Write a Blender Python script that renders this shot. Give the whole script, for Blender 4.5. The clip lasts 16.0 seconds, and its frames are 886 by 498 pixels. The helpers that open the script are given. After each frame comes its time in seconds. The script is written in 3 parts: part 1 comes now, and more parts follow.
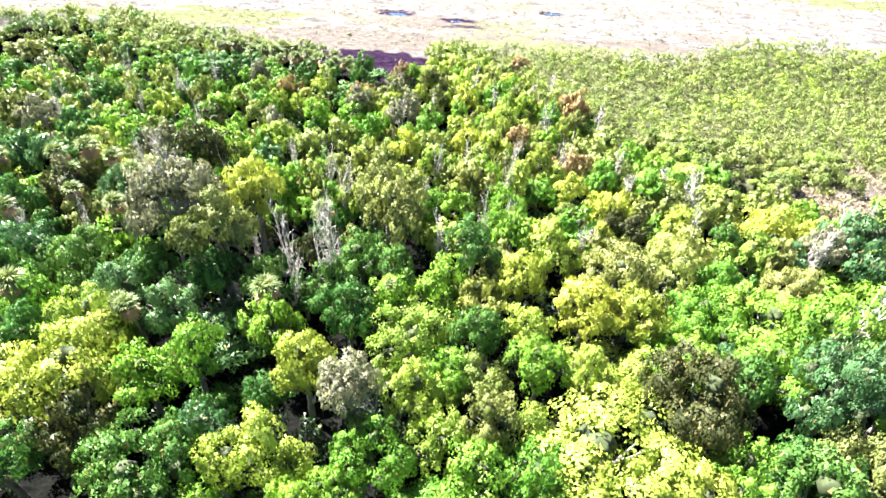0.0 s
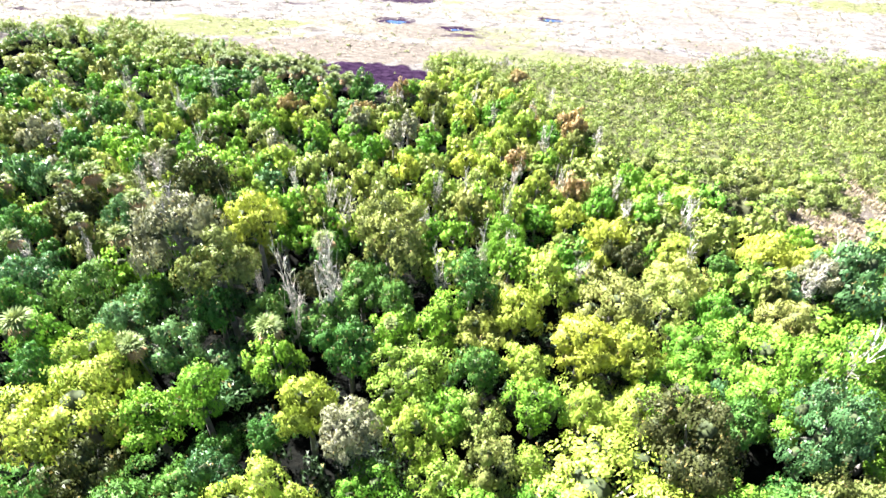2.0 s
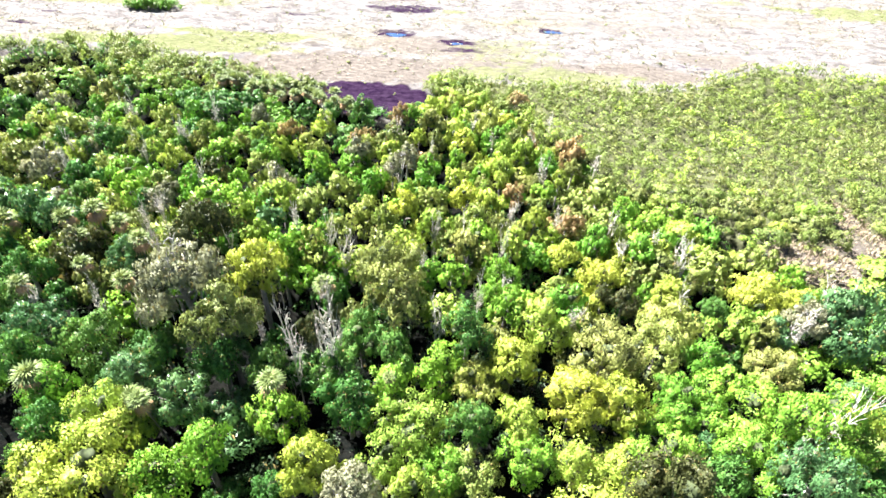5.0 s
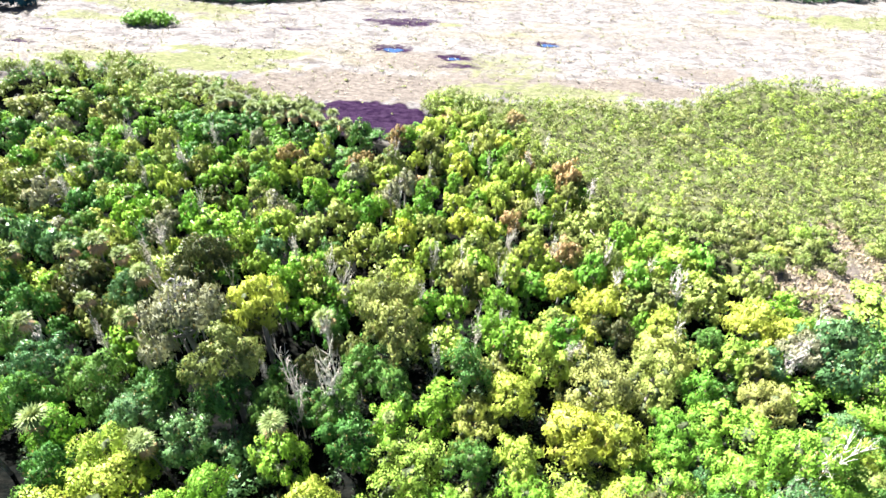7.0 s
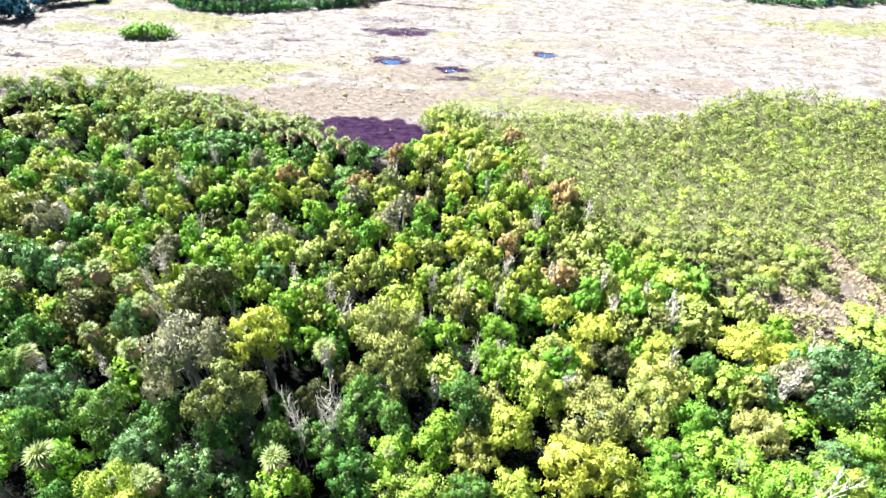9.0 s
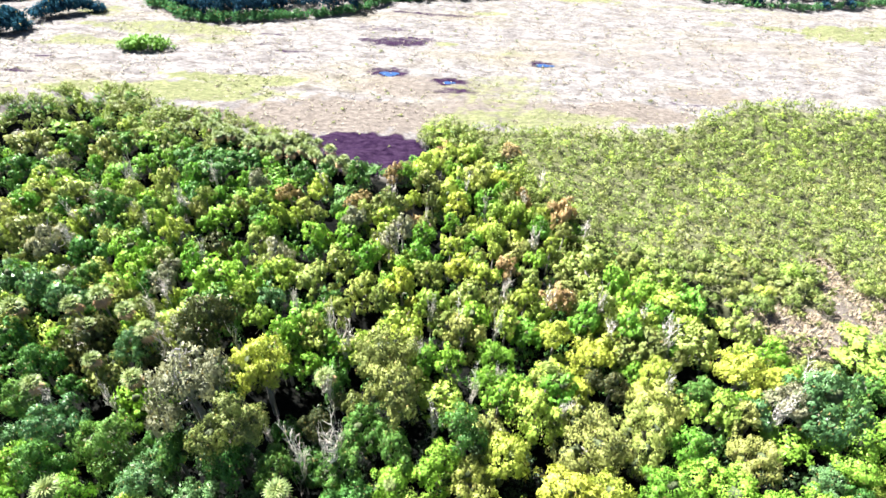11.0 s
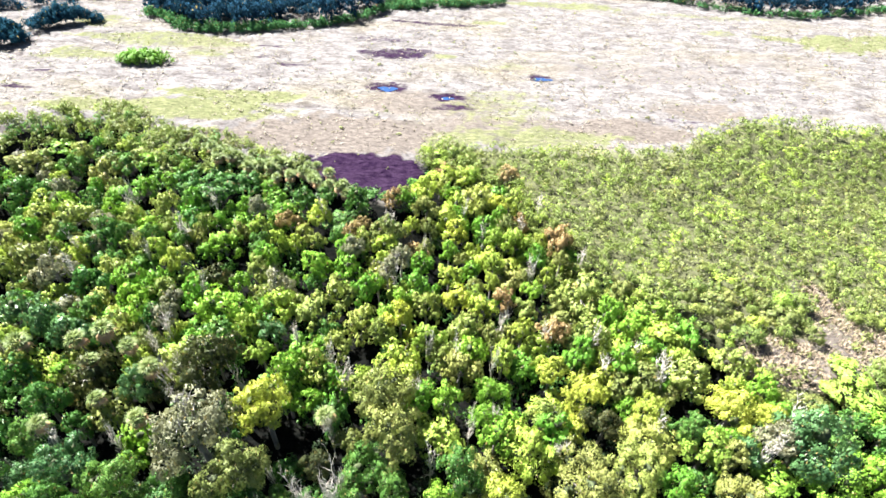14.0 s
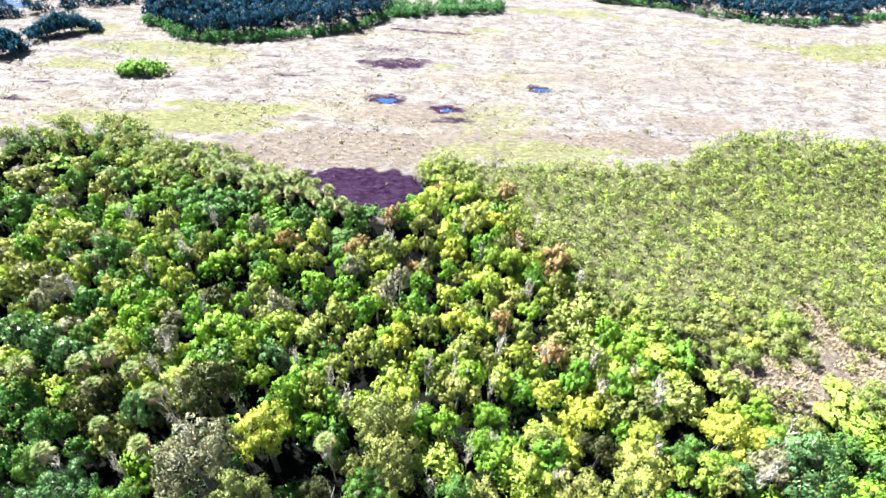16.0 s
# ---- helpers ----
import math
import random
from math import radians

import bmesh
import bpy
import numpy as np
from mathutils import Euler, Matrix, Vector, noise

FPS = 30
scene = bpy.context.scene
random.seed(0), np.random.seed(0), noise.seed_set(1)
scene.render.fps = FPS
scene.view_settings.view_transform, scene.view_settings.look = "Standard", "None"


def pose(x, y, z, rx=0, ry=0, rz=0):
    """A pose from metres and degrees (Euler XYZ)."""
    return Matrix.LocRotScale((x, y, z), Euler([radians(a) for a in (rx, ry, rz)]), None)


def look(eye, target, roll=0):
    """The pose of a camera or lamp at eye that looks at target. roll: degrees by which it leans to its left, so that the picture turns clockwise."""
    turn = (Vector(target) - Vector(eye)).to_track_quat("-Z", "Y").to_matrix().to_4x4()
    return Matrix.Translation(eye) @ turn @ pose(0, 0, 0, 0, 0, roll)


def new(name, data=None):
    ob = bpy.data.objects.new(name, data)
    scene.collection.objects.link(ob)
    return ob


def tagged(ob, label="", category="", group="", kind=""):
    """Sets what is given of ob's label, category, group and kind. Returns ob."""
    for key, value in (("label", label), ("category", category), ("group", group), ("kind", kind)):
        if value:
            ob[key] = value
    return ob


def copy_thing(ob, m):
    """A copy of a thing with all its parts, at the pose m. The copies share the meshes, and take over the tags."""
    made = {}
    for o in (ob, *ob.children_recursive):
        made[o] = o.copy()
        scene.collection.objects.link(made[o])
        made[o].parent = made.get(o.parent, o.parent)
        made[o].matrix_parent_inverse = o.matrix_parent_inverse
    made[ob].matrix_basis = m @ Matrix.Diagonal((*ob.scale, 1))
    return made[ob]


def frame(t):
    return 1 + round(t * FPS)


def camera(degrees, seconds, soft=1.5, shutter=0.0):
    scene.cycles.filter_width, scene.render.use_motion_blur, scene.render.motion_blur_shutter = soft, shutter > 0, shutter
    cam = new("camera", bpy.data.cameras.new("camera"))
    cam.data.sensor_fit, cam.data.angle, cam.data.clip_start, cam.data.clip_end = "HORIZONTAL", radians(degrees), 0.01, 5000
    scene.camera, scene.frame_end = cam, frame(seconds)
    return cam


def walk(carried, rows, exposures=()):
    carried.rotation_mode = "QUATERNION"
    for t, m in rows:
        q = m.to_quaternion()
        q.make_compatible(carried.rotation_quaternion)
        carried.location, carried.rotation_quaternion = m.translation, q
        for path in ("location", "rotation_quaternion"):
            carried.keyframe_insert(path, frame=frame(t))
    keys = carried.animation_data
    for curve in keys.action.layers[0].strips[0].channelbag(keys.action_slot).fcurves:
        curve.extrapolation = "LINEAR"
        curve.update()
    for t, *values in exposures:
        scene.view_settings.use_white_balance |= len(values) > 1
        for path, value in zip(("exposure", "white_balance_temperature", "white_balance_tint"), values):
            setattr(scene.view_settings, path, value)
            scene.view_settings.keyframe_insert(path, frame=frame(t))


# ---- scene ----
cam = camera(80.0, 16.0, soft=1.6)
PATH = [
    (0, (-0.00, 0.00, 38.01), (-0.045, 7.956, 31.948), 3.67),
    (0.5, (-0.06, 0.58, 39.20), (-0.101, 8.493, 33.085), 3.59),
    (1, (-0.11, 1.15, 40.35), (-0.154, 9.032, 34.204), 3.56),
    (1.5, (-0.15, 1.72, 41.47), (-0.195, 9.581, 35.290), 3.53),
    (2, (-0.19, 2.30, 42.57), (-0.229, 10.137, 36.364), 3.56),
    (2.5, (-0.20, 2.87, 43.66), (-0.248, 10.685, 37.422), 3.52),
    (3, (-0.20, 3.44, 44.76), (-0.244, 11.226, 38.488), 3.63),
    (3.5, (-0.21, 4.01, 45.87), (-0.244, 11.773, 39.565), 3.72),
    (4, (-0.22, 4.59, 46.98), (-0.260, 12.327, 40.638), 3.76),
    (6.5, (-0.47, 7.49, 52.19), (-0.484, 15.149, 45.758), 3.56),
    (7, (-0.49, 8.11, 53.25), (-0.503, 15.763, 46.821), 3.41),
    (7.5, (-0.49, 8.68, 54.29), (-0.509, 16.323, 47.840), 3.29),
    (8, (-0.50, 9.25, 55.34), (-0.518, 16.870, 48.864), 3.17),
    (8.5, (-0.52, 9.85, 56.42), (-0.526, 17.449, 49.916), 3.16),
    (9, (-0.55, 10.45, 57.45), (-0.551, 18.036, 50.938), 3.14),
    (11.5, (-0.68, 13.40, 62.37), (-0.665, 20.906, 55.762), 2.86),
    (12, (-0.70, 14.01, 63.38), (-0.682, 21.490, 56.751), 2.92),
    (12.5, (-0.74, 14.63, 64.40), (-0.708, 22.090, 57.741), 2.94),
    (13, (-0.77, 15.25, 65.41), (-0.740, 22.689, 58.725), 2.99),
    (13.5, (-0.81, 15.87, 66.42), (-0.772, 23.299, 59.719), 3.12),
    (14, (-0.86, 16.51, 67.41), (-0.814, 23.910, 60.691), 3.09),
    (14.5, (-0.91, 17.15, 68.39), (-0.859, 24.534, 61.655), 3.18),
    (15, (-0.96, 17.78, 69.35), (-0.901, 25.149, 62.596), 3.19),
    (15.5, (-1.00, 18.41, 70.29), (-0.939, 25.765, 63.521), 3.13),
    (16, (-1.02, 19.03, 71.22), (-0.950, 26.379, 64.433), 3.23),
]
walk(cam, [(t, look(eye, target, roll)) for t, eye, target, roll in PATH], exposures=((0, 3.36), (4, 3.26), (9, 3.12), (16, 3.00)))

# ---- light ----
SUN_WAY = Vector((-0.70, 0.54, 1.0)).normalized()          # towards the sun
world = bpy.data.worlds.new("sky_world")
scene.world = world
world.use_nodes = True
wn = world.node_tree
sky = wn.nodes.new("ShaderNodeTexSky")
sky.sky_type = "NISHITA"
sky.sun_disc = False
sky.sun_elevation = math.asin(SUN_WAY.z)
sky.sun_rotation = math.atan2(SUN_WAY.x, SUN_WAY.y)
wn.links.new(sky.outputs[0], wn.nodes["Background"].inputs[0])
wn.nodes["Background"].inputs[1].default_value = 0.026
sun = new("sun", bpy.data.lights.new("sun", "SUN"))
sun.data.energy, sun.data.angle, sun.data.color = 5.0, radians(0.5), (1.0, 0.96, 0.90)
sun.matrix_world = look(SUN_WAY * 300, (0, 0, 0))


# ---- materials ----
def shader(name):
    m = bpy.data.materials.new(name)
    m.use_nodes = True
    nt = m.node_tree
    return m, nt, nt.nodes["Principled BSDF"]


def noise_tex(nt, scale, detail=4.0, where=None, rough=0.6):
    n = nt.nodes.new("ShaderNodeTexNoise")
    n.inputs["Scale"].default_value, n.inputs["Detail"].default_value = scale, detail
    n.inputs["Roughness"].default_value = rough
    if where is not None:
        nt.links.new(where, n.inputs["Vector"])
    return n.outputs["Fac"]


def mix(nt, fac, a, b, how="MIX"):
    n = nt.nodes.new("ShaderNodeMix")
    n.data_type, n.blend_type = "RGBA", how
    for socket, value in ((n.inputs[0], fac), (n.inputs[6], a), (n.inputs[7], b)):
        if isinstance(value, bpy.types.NodeSocket):
            nt.links.new(value, socket)
        elif isinstance(value, tuple):
            socket.default_value = (*value, 1.0)
        else:
            socket.default_value = value
    return n.outputs[2]


def span(nt, value, a, b, c=0.0, d=1.0):
    n = nt.nodes.new("ShaderNodeMapRange")
    nt.links.new(value, n.inputs[0])
    for k, v in enumerate((a, b, c, d)):
        n.inputs[k + 1].default_value = v
    return n.outputs[0]


def maths(nt, op, a, b=0.0):
    n = nt.nodes.new("ShaderNodeMath")
    n.operation = op
    for k, v in enumerate((a, b)):
        if isinstance(v, bpy.types.NodeSocket):
            nt.links.new(v, n.inputs[k])
        else:
            n.inputs[k].default_value = v
    return n.outputs[0]


def leaf_material(name, dark, light, glow=0.24, rough=0.5, gloss=0.22, dry=(0.20, 0.16, 0.06), dryness=0.035):
    """Leaves: two greens mixed by leaf and by tree, light shining through."""
    m, nt, bsdf = shader(name)
    geo, info = nt.nodes.new("ShaderNodeNewGeometry"), nt.nodes.new("ShaderNodeObjectInfo")
    place = nt.nodes.new("ShaderNodeTexCoord").outputs["Object"]
    patch = noise_tex(nt, 2.2, 2.0, place)
    f = maths(nt, "ADD", maths(nt, "MULTIPLY", geo.outputs["Random Per Island"], 0.32), maths(nt, "MULTIPLY", span(nt, patch, 0.3, 0.7), 0.60))
    col = mix(nt, f, dark, light)
    tint = nt.nodes.new("ShaderNodeHueSaturation")
    nt.links.new(span(nt, info.outputs["Random"], 0, 1, 0.488, 0.520), tint.inputs["Hue"])
    nt.links.new(span(nt, info.outputs["Random"], 0, 1, 1.18, 0.82), tint.inputs["Value"])
    nt.links.new(col, tint.inputs["Color"])
    col = mix(nt, maths(nt, "GREATER_THAN", geo.outputs["Random Per Island"], 1.0 - dryness), tint.outputs[0], dry)
    nt.links.new(col, bsdf.inputs["Base Color"])
    bsdf.inputs["Roughness"].default_value = rough
    bsdf.inputs["Specular IOR Level"].default_value = gloss
    through_leaf = nt.nodes.new("ShaderNodeBsdfTranslucent")
    nt.links.new(mix(nt, 1.0, col, (1.0, 1.0, 0.75), "MULTIPLY"), through_leaf.inputs[0])
    both = nt.nodes.new("ShaderNodeMixShader")
    both.inputs[0].default_value = glow
    nt.links.new(bsdf.outputs[0], both.inputs[1])
    nt.links.new(through_leaf.outputs[0], both.inputs[2])
    nt.links.new(both.outputs[0], nt.nodes["Material Output"].inputs[0])
    return m


def plain_material(name, dark, light, scale=6.0, rough=0.85, bump=0.4):
    m, nt, bsdf = shader(name)
    place = nt.nodes.new("ShaderNodeTexCoord").outputs["Object"]
    a, b = noise_tex(nt, scale, 5.0, place), noise_tex(nt, scale * 6, 3.0, place)
    nt.links.new(mix(nt, span(nt, maths(nt, "ADD", a, maths(nt, "MULTIPLY", b, 0.5)), 0.5, 1.0), dark, light), bsdf.inputs["Base Color"])
    bsdf.inputs["Roughness"].default_value = rough
    bp = nt.nodes.new("ShaderNodeBump")
    bp.inputs["Strength"].default_value = bump
    nt.links.new(b, bp.inputs["Height"])
    nt.links.new(bp.outputs[0], bsdf.inputs["Normal"])
    return m


LEAF = {
    "olive": leaf_material("olive_leaves", (0.095, 0.118, 0.030), (0.235, 0.262, 0.082)),
    "moss": leaf_material("mossy_leaves", (0.118, 0.126, 0.076), (0.255, 0.262, 0.172)),
    "dark": leaf_material("dark_oak_leaves", (0.018, 0.026, 0.009), (0.070, 0.080, 0.028)),
    "deep": leaf_material("deep_green_leaves", (0.024, 0.078, 0.018), (0.105, 0.225, 0.044)),
    "teal": leaf_material("blue_green_leaves", (0.030, 0.086, 0.033), (0.108, 0.212, 0.076), rough=0.42, gloss=0.35),
    "mid": leaf_material("green_leaves", (0.068, 0.178, 0.018), (0.205, 0.372, 0.048)),
    "lime": leaf_material("lime_leaves", (0.165, 0.250, 0.030), (0.325, 0.415, 0.082)),
    "yellow": leaf_material("yellow_green_leaves", (0.215, 0.265, 0.036), (0.370, 0.425, 0.080)),
    "pale": leaf_material("pale_green_leaves", (0.158, 0.202, 0.046), (0.290, 0.340, 0.092)),
    "russet": leaf_material("russet_leaves", (0.185, 0.125, 0.058), (0.335, 0.240, 0.118)),
    "shrub": leaf_material("shrub_leaves", (0.100, 0.142, 0.030), (0.190, 0.242, 0.062)),
    "palm": leaf_material("palm_fronds", (0.080, 0.120, 0.036), (0.200, 0.250, 0.090)),
    # Near-black leaf colour: the shade of the gaps between trees is painted in.
    "under": leaf_material("gap_shaded_undergrowth", (0.012, 0.024, 0.012), (0.040, 0.074, 0.026)),
    # Blued leaf colour: the haze of distance is painted in.
    "far": leaf_material("haze_blued_leaves", (0.006, 0.026, 0.056), (0.020, 0.060, 0.090), gloss=0.0, dryness=0.015),
    "fringe": leaf_material("far_bush_leaves", (0.024, 0.090, 0.040), (0.085, 0.200, 0.070), gloss=0.0),
}
PINK_STRAW = leaf_material("pinkish_straw", (0.190, 0.140, 0.105), (0.340, 0.270, 0.215), glow=0.2, dry=(0.12, 0.13, 0.05), dryness=0.15)
BARK = plain_material("grey_bark", (0.09, 0.08, 0.075), (0.27, 0.25, 0.245))
# Colour of the crown cores: shade between the leaves, painted dark.
CORE_SHADE = plain_material("crown_core_shade", (0.010, 0.018, 0.006), (0.046, 0.064, 0.018), 9.0)
GREY_LIMB = plain_material("lichen_grey_limbs", (0.15, 0.14, 0.15), (0.36, 0.34, 0.36))
PALE_WOOD = plain_material("bleached_wood", (0.30, 0.27, 0.25), (0.62, 0.58, 0.55))
MOSS = plain_material("hanging_moss", (0.16, 0.15, 0.15), (0.36, 0.34, 0.34), 3.0)
DRY_FROND = plain_material("dry_fronds", (0.24, 0.14, 0.07), (0.50, 0.33, 0.18), 3.0)
STRAW = leaf_material("straw_blades", (0.120, 0.098, 0.078), (0.230, 0.200, 0.170), glow=0.2, dry=(0.11, 0.12, 0.04), dryness=0.12)


def ground_material():
    """Pale dried marsh with brown, green and burnt stretches, and leaf litter under the trees, darkened to near black
    for their shade.
    """
    m, nt, bsdf = shader("marsh_ground")
    place = nt.nodes.new("ShaderNodeTexCoord").outputs["Object"]
    flat = nt.nodes.new("ShaderNodeMapping")
    flat.inputs["Scale"].default_value = (0.42, 1.0, 1.0)
    nt.links.new(place, flat.inputs[0])
    cover = nt.nodes.new("ShaderNodeAttribute")
    cover.attribute_name = "cover"
    parts = nt.nodes.new("ShaderNodeSeparateColor")
    nt.links.new(cover.outputs["Color"], parts.inputs[0])
    fine, tuft, broad = noise_tex(nt, 1.1, 6.0, flat.outputs[0], 0.75), noise_tex(nt, 0.33, 5.0, flat.outputs[0], 0.7), noise_tex(nt, 0.045, 4.0, flat.outputs[0])
    col = mix(nt, span(nt, tuft, 0.35, 0.68), (0.072, 0.067, 0.068), (0.176, 0.175, 0.177))
    col = mix(nt, span(nt, broad, 0.50, 0.72, 0.0, 0.55), col, (0.130, 0.118, 0.072))
    col = mix(nt, span(nt, fine, 0.52, 0.64, 0.0, 0.85), col, (0.058, 0.048, 0.045))

    def stretch(channel, colour_a, colour_b, edge):
        mask = span(nt, maths(nt, "ADD", channel, maths(nt, "MULTIPLY", maths(nt, "SUBTRACT", maths(nt, "MULTIPLY", maths(nt, "ADD", tuft, fine), 0.5), 0.5), edge)), 0.28, 0.62)
        return mask, mix(nt, span(nt, fine, 0.35, 0.68), colour_a, colour_b)

    for channel, a, b, edge in ((parts.outputs[2], (0.062, 0.054, 0.050), (0.132, 0.119, 0.108), 2.1),
                                (parts.outputs[1], (0.062, 0.072, 0.036), (0.135, 0.142, 0.080), 2.7),
                                (parts.outputs[0], (0.005, 0.002, 0.009), (0.032, 0.019, 0.040), 2.2),
                                # litter colour carries the trees' shade, painted to near black
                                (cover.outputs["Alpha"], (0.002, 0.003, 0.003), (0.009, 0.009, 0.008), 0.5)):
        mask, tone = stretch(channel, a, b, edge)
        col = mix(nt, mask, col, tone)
    grain = noise_tex(nt, 1.9, 5.0, flat.outputs[0], 0.85)
    col = mix(nt, span(nt, grain, 0.30, 0.72), mix(nt, 1.0, col, (0.42, 0.40, 0.42), "MULTIPLY"), mix(nt, 1.0, col, (1.40, 1.40, 1.37), "MULTIPLY"))
    nt.links.new(col, bsdf.inputs["Base Color"])
    nt.links.new(span(nt, cover.outputs["Alpha"], 0.3, 0.7, 0.95, 0.80), bsdf.inputs["Roughness"])
    bsdf.inputs["Specular IOR Level"].default_value = 0.0
    bp = nt.nodes.new("ShaderNodeBump")
    bp.inputs["Strength"].default_value, bp.inputs["Distance"].default_value = 0.9, 0.5
    nt.links.new(maths(nt, "ADD", tuft, maths(nt, "MULTIPLY", fine, 0.5)), bp.inputs["Height"])
    nt.links.new(bp.outputs[0], bsdf.inputs["Normal"])
    return m


# ---- the lie of the land ----
EDGE_X = (-400, -160, -107, -98, -87, -75, -67, -54, -41, -31, -23, -12, -7, -3, 15, 42, 58, 63, 78, 92, 117, 170, 400)
EDGE_Y = (118, 120, 126, 132, 136, 131, 125, 124, 118, 114, 109, 106, 115, 127, 127, 128, 132, 137, 147, 148, 146, 142, 140)
BRUSH_X = (-400, 0, 6, 17, 26, 33, 46, 52, 65, 110, 400)     # behind this line the trees give way to low shrubs
BRUSH_Y = (400, 122, 114, 101, 87, 78, 69, 60, 60, 63, 66)


def smooth(a, b, v):
    s = np.clip((np.asarray(v, float) - a) / (b - a), 0, 1)
    return s * s * (3 - 2 * s)


def canopy(x, y):
    """Height to which the tree tops reach."""
    return 3.0 - 5.0 * np.minimum(1.6, (np.asarray(x, float) / 90) ** 2)


def inside(x, y):
    """Metres into the woods from their edge on the marsh."""
    return np.interp(x, EDGE_X, EDGE_Y) - y


def brush(x, y):
    return smooth(-2, 8, np.asarray(y, float) - np.interp(x, BRUSH_X, BRUSH_Y))


def land(x, y):
    s = smooth(-3, 26, inside(x, y))
    dip = (1 - smooth(-20, 0, x)) * (1 - smooth(54, 72, y))
    return (canopy(x, y) - 7.6 - 3.0 * dip + 4.4 * brush(x, y)) * s


def waves(x, y, size, seed):
    """Smooth, random-looking relief between -1 and 1."""
    rs = np.random.RandomState(seed)
    v = 0
    for k in range(6):
        a, p, w = rs.uniform(0, 6.283), rs.uniform(0, 6.283), rs.uniform(0.7, 2.2) / size
        v = v + np.sin((x * np.cos(a) + y * np.sin(a)) * 6.283 * w + p)
    return v / 3.2


# each stretch: x, y, half width, half depth, strength
BURNT = ((-21, 117, 13.5, 5.6, 1.0), (-11, 114.5, 6, 8, 0.95), (-18, 110, 9, 5, 0.95), (-20, 181, 12, 3.6, 0.62), (-12, 184, 8, 3, 0.55), (-25, 192.5, 11, 2.4, 0.42), (-6, 210, 17, 1.8, 0.55), (-18, 157.5, 6.5, 3.2, 0.65),
         (-1, 153, 5, 2.4, 0.75), (1, 147.2, 6, 2.2, 0.55), (26, 169.5, 6, 2.4, 0.6), (17, 174, 4, 1.2, 0.5), (-57.5, 182.4, 4, 1.1, 0.6), (-57, 174.8, 3, 0.9, 0.6), (-49, 170.3, 6, 1.4, 0.6),
         (-118, 147.7, 6, 0.9, 0.8), (-116.5, 158, 3.5, 0.9, 0.75), (64, 146, 7, 2, 0.35), (-66, 161, 7, 1.0, 0.45))
GREEN = ((-57, 148.5, 18, 3.4, 0.95), (-75, 140, 32, 5.5, 0.95), (-112, 170, 13, 4.5, 0.6), (-76, 175.5, 7, 4, 0.5), (-92, 184.5, 28, 6, 0.6), (96, 214, 7, 3.5, 0.5), (117, 213.5, 9, 3, 0.7),
         (138, 210, 15, 8, 0.9), (162, 214, 16, 9, 0.8), (12, 213.5, 6, 3, 0.6), (-3, 181, 4, 2.5, 0.6), (18, 177, 5, 3, 0.5), (44, 237, 26, 4, 0.6), (99, 232.5, 34, 2.4, 0.45),
         (1, 131, 7, 4, 0.7), (12, 150, 16, 10, 0.45), (22, 133, 24, 7, 0.6), (66, 76, 9, 8, 0.25), (-120, 197, 8, 5, 0.6))
BROWN = ((62, 72, 16, 9, 0.9), (70, 84, 7, 8, 0.8), (-24, 131, 30, 10, 0.75), (16, 137, 26, 9, 0.6), (46, 139, 18, 6, 0.8), (-6, 149, 22, 8, 0.6), (70, 152, 14, 5, 0.6), (-50, 127, 14, 5, 0.7), (60, 176, 40, 9, 0.4), (100, 190, 40, 8, 0.35))
CLEARING = ((60, 70, 12, 5), (72, 76, 9, 4.5), (69, 84, 4.5, 6.5))


def stretches(x, y, table):
    v = 0 * x
    for cx, cy, rx, ry, strength in table:
        d = np.sqrt(((x - cx) / rx) ** 2 + ((y - cy) / ry) ** 2) + 0.25 * waves(x, y, 9.0, 5)
        v = np.maximum(v, strength * (1 - smooth(0.7, 1.25, d)))
    return v


def clearing(x, y):
    v = 0 * np.asarray(x, float)
    for cx, cy, rx, ry in CLEARING:
        v = np.maximum(v, 1 - smooth(0.75, 1.2, np.sqrt(((x - cx) / rx) ** 2 + ((y - cy) / ry) ** 2)))
    return v


def mesh_from(name, verts, faces, material=None, flat=True, normals=None):
    me = bpy.data.meshes.new(name)
    verts, faces = np.asarray(verts, np.float32), np.asarray(faces, np.int32)
    me.vertices.add(len(verts))
    me.vertices.foreach_set("co", verts.ravel())
    me.loops.add(faces.size)
    me.loops.foreach_set("vertex_index", faces.ravel())
    me.polygons.add(len(faces))
    me.polygons.foreach_set("loop_start", np.arange(0, faces.size, faces.shape[1], dtype=np.int32))
    me.polygons.foreach_set("use_smooth", np.full(len(faces), not flat))
    me.update(calc_edges=True)
    if normals is not None:
        me.polygons.foreach_set("use_smooth", np.full(len(faces), True))
        me.normals_split_custom_set_from_vertices(normals)
    if material:
        me.materials.append(material)
    return me


def spread(fine_from, fine_to, step, low, high):
    """Even steps over the near stretch, then longer and longer ones out to the horizon."""
    mid = np.arange(fine_from, fine_to + step, step)
    def outward(start, stop):
        v, d, s = [], step, start
        while abs(s) < abs(stop) or s * stop < 0:
            d *= 1.25
            s += d if stop > start else -d
            v.append(s)
        return v
    return np.array(outward(mid[0], low)[::-1] + list(mid) + outward(mid[-1], high))


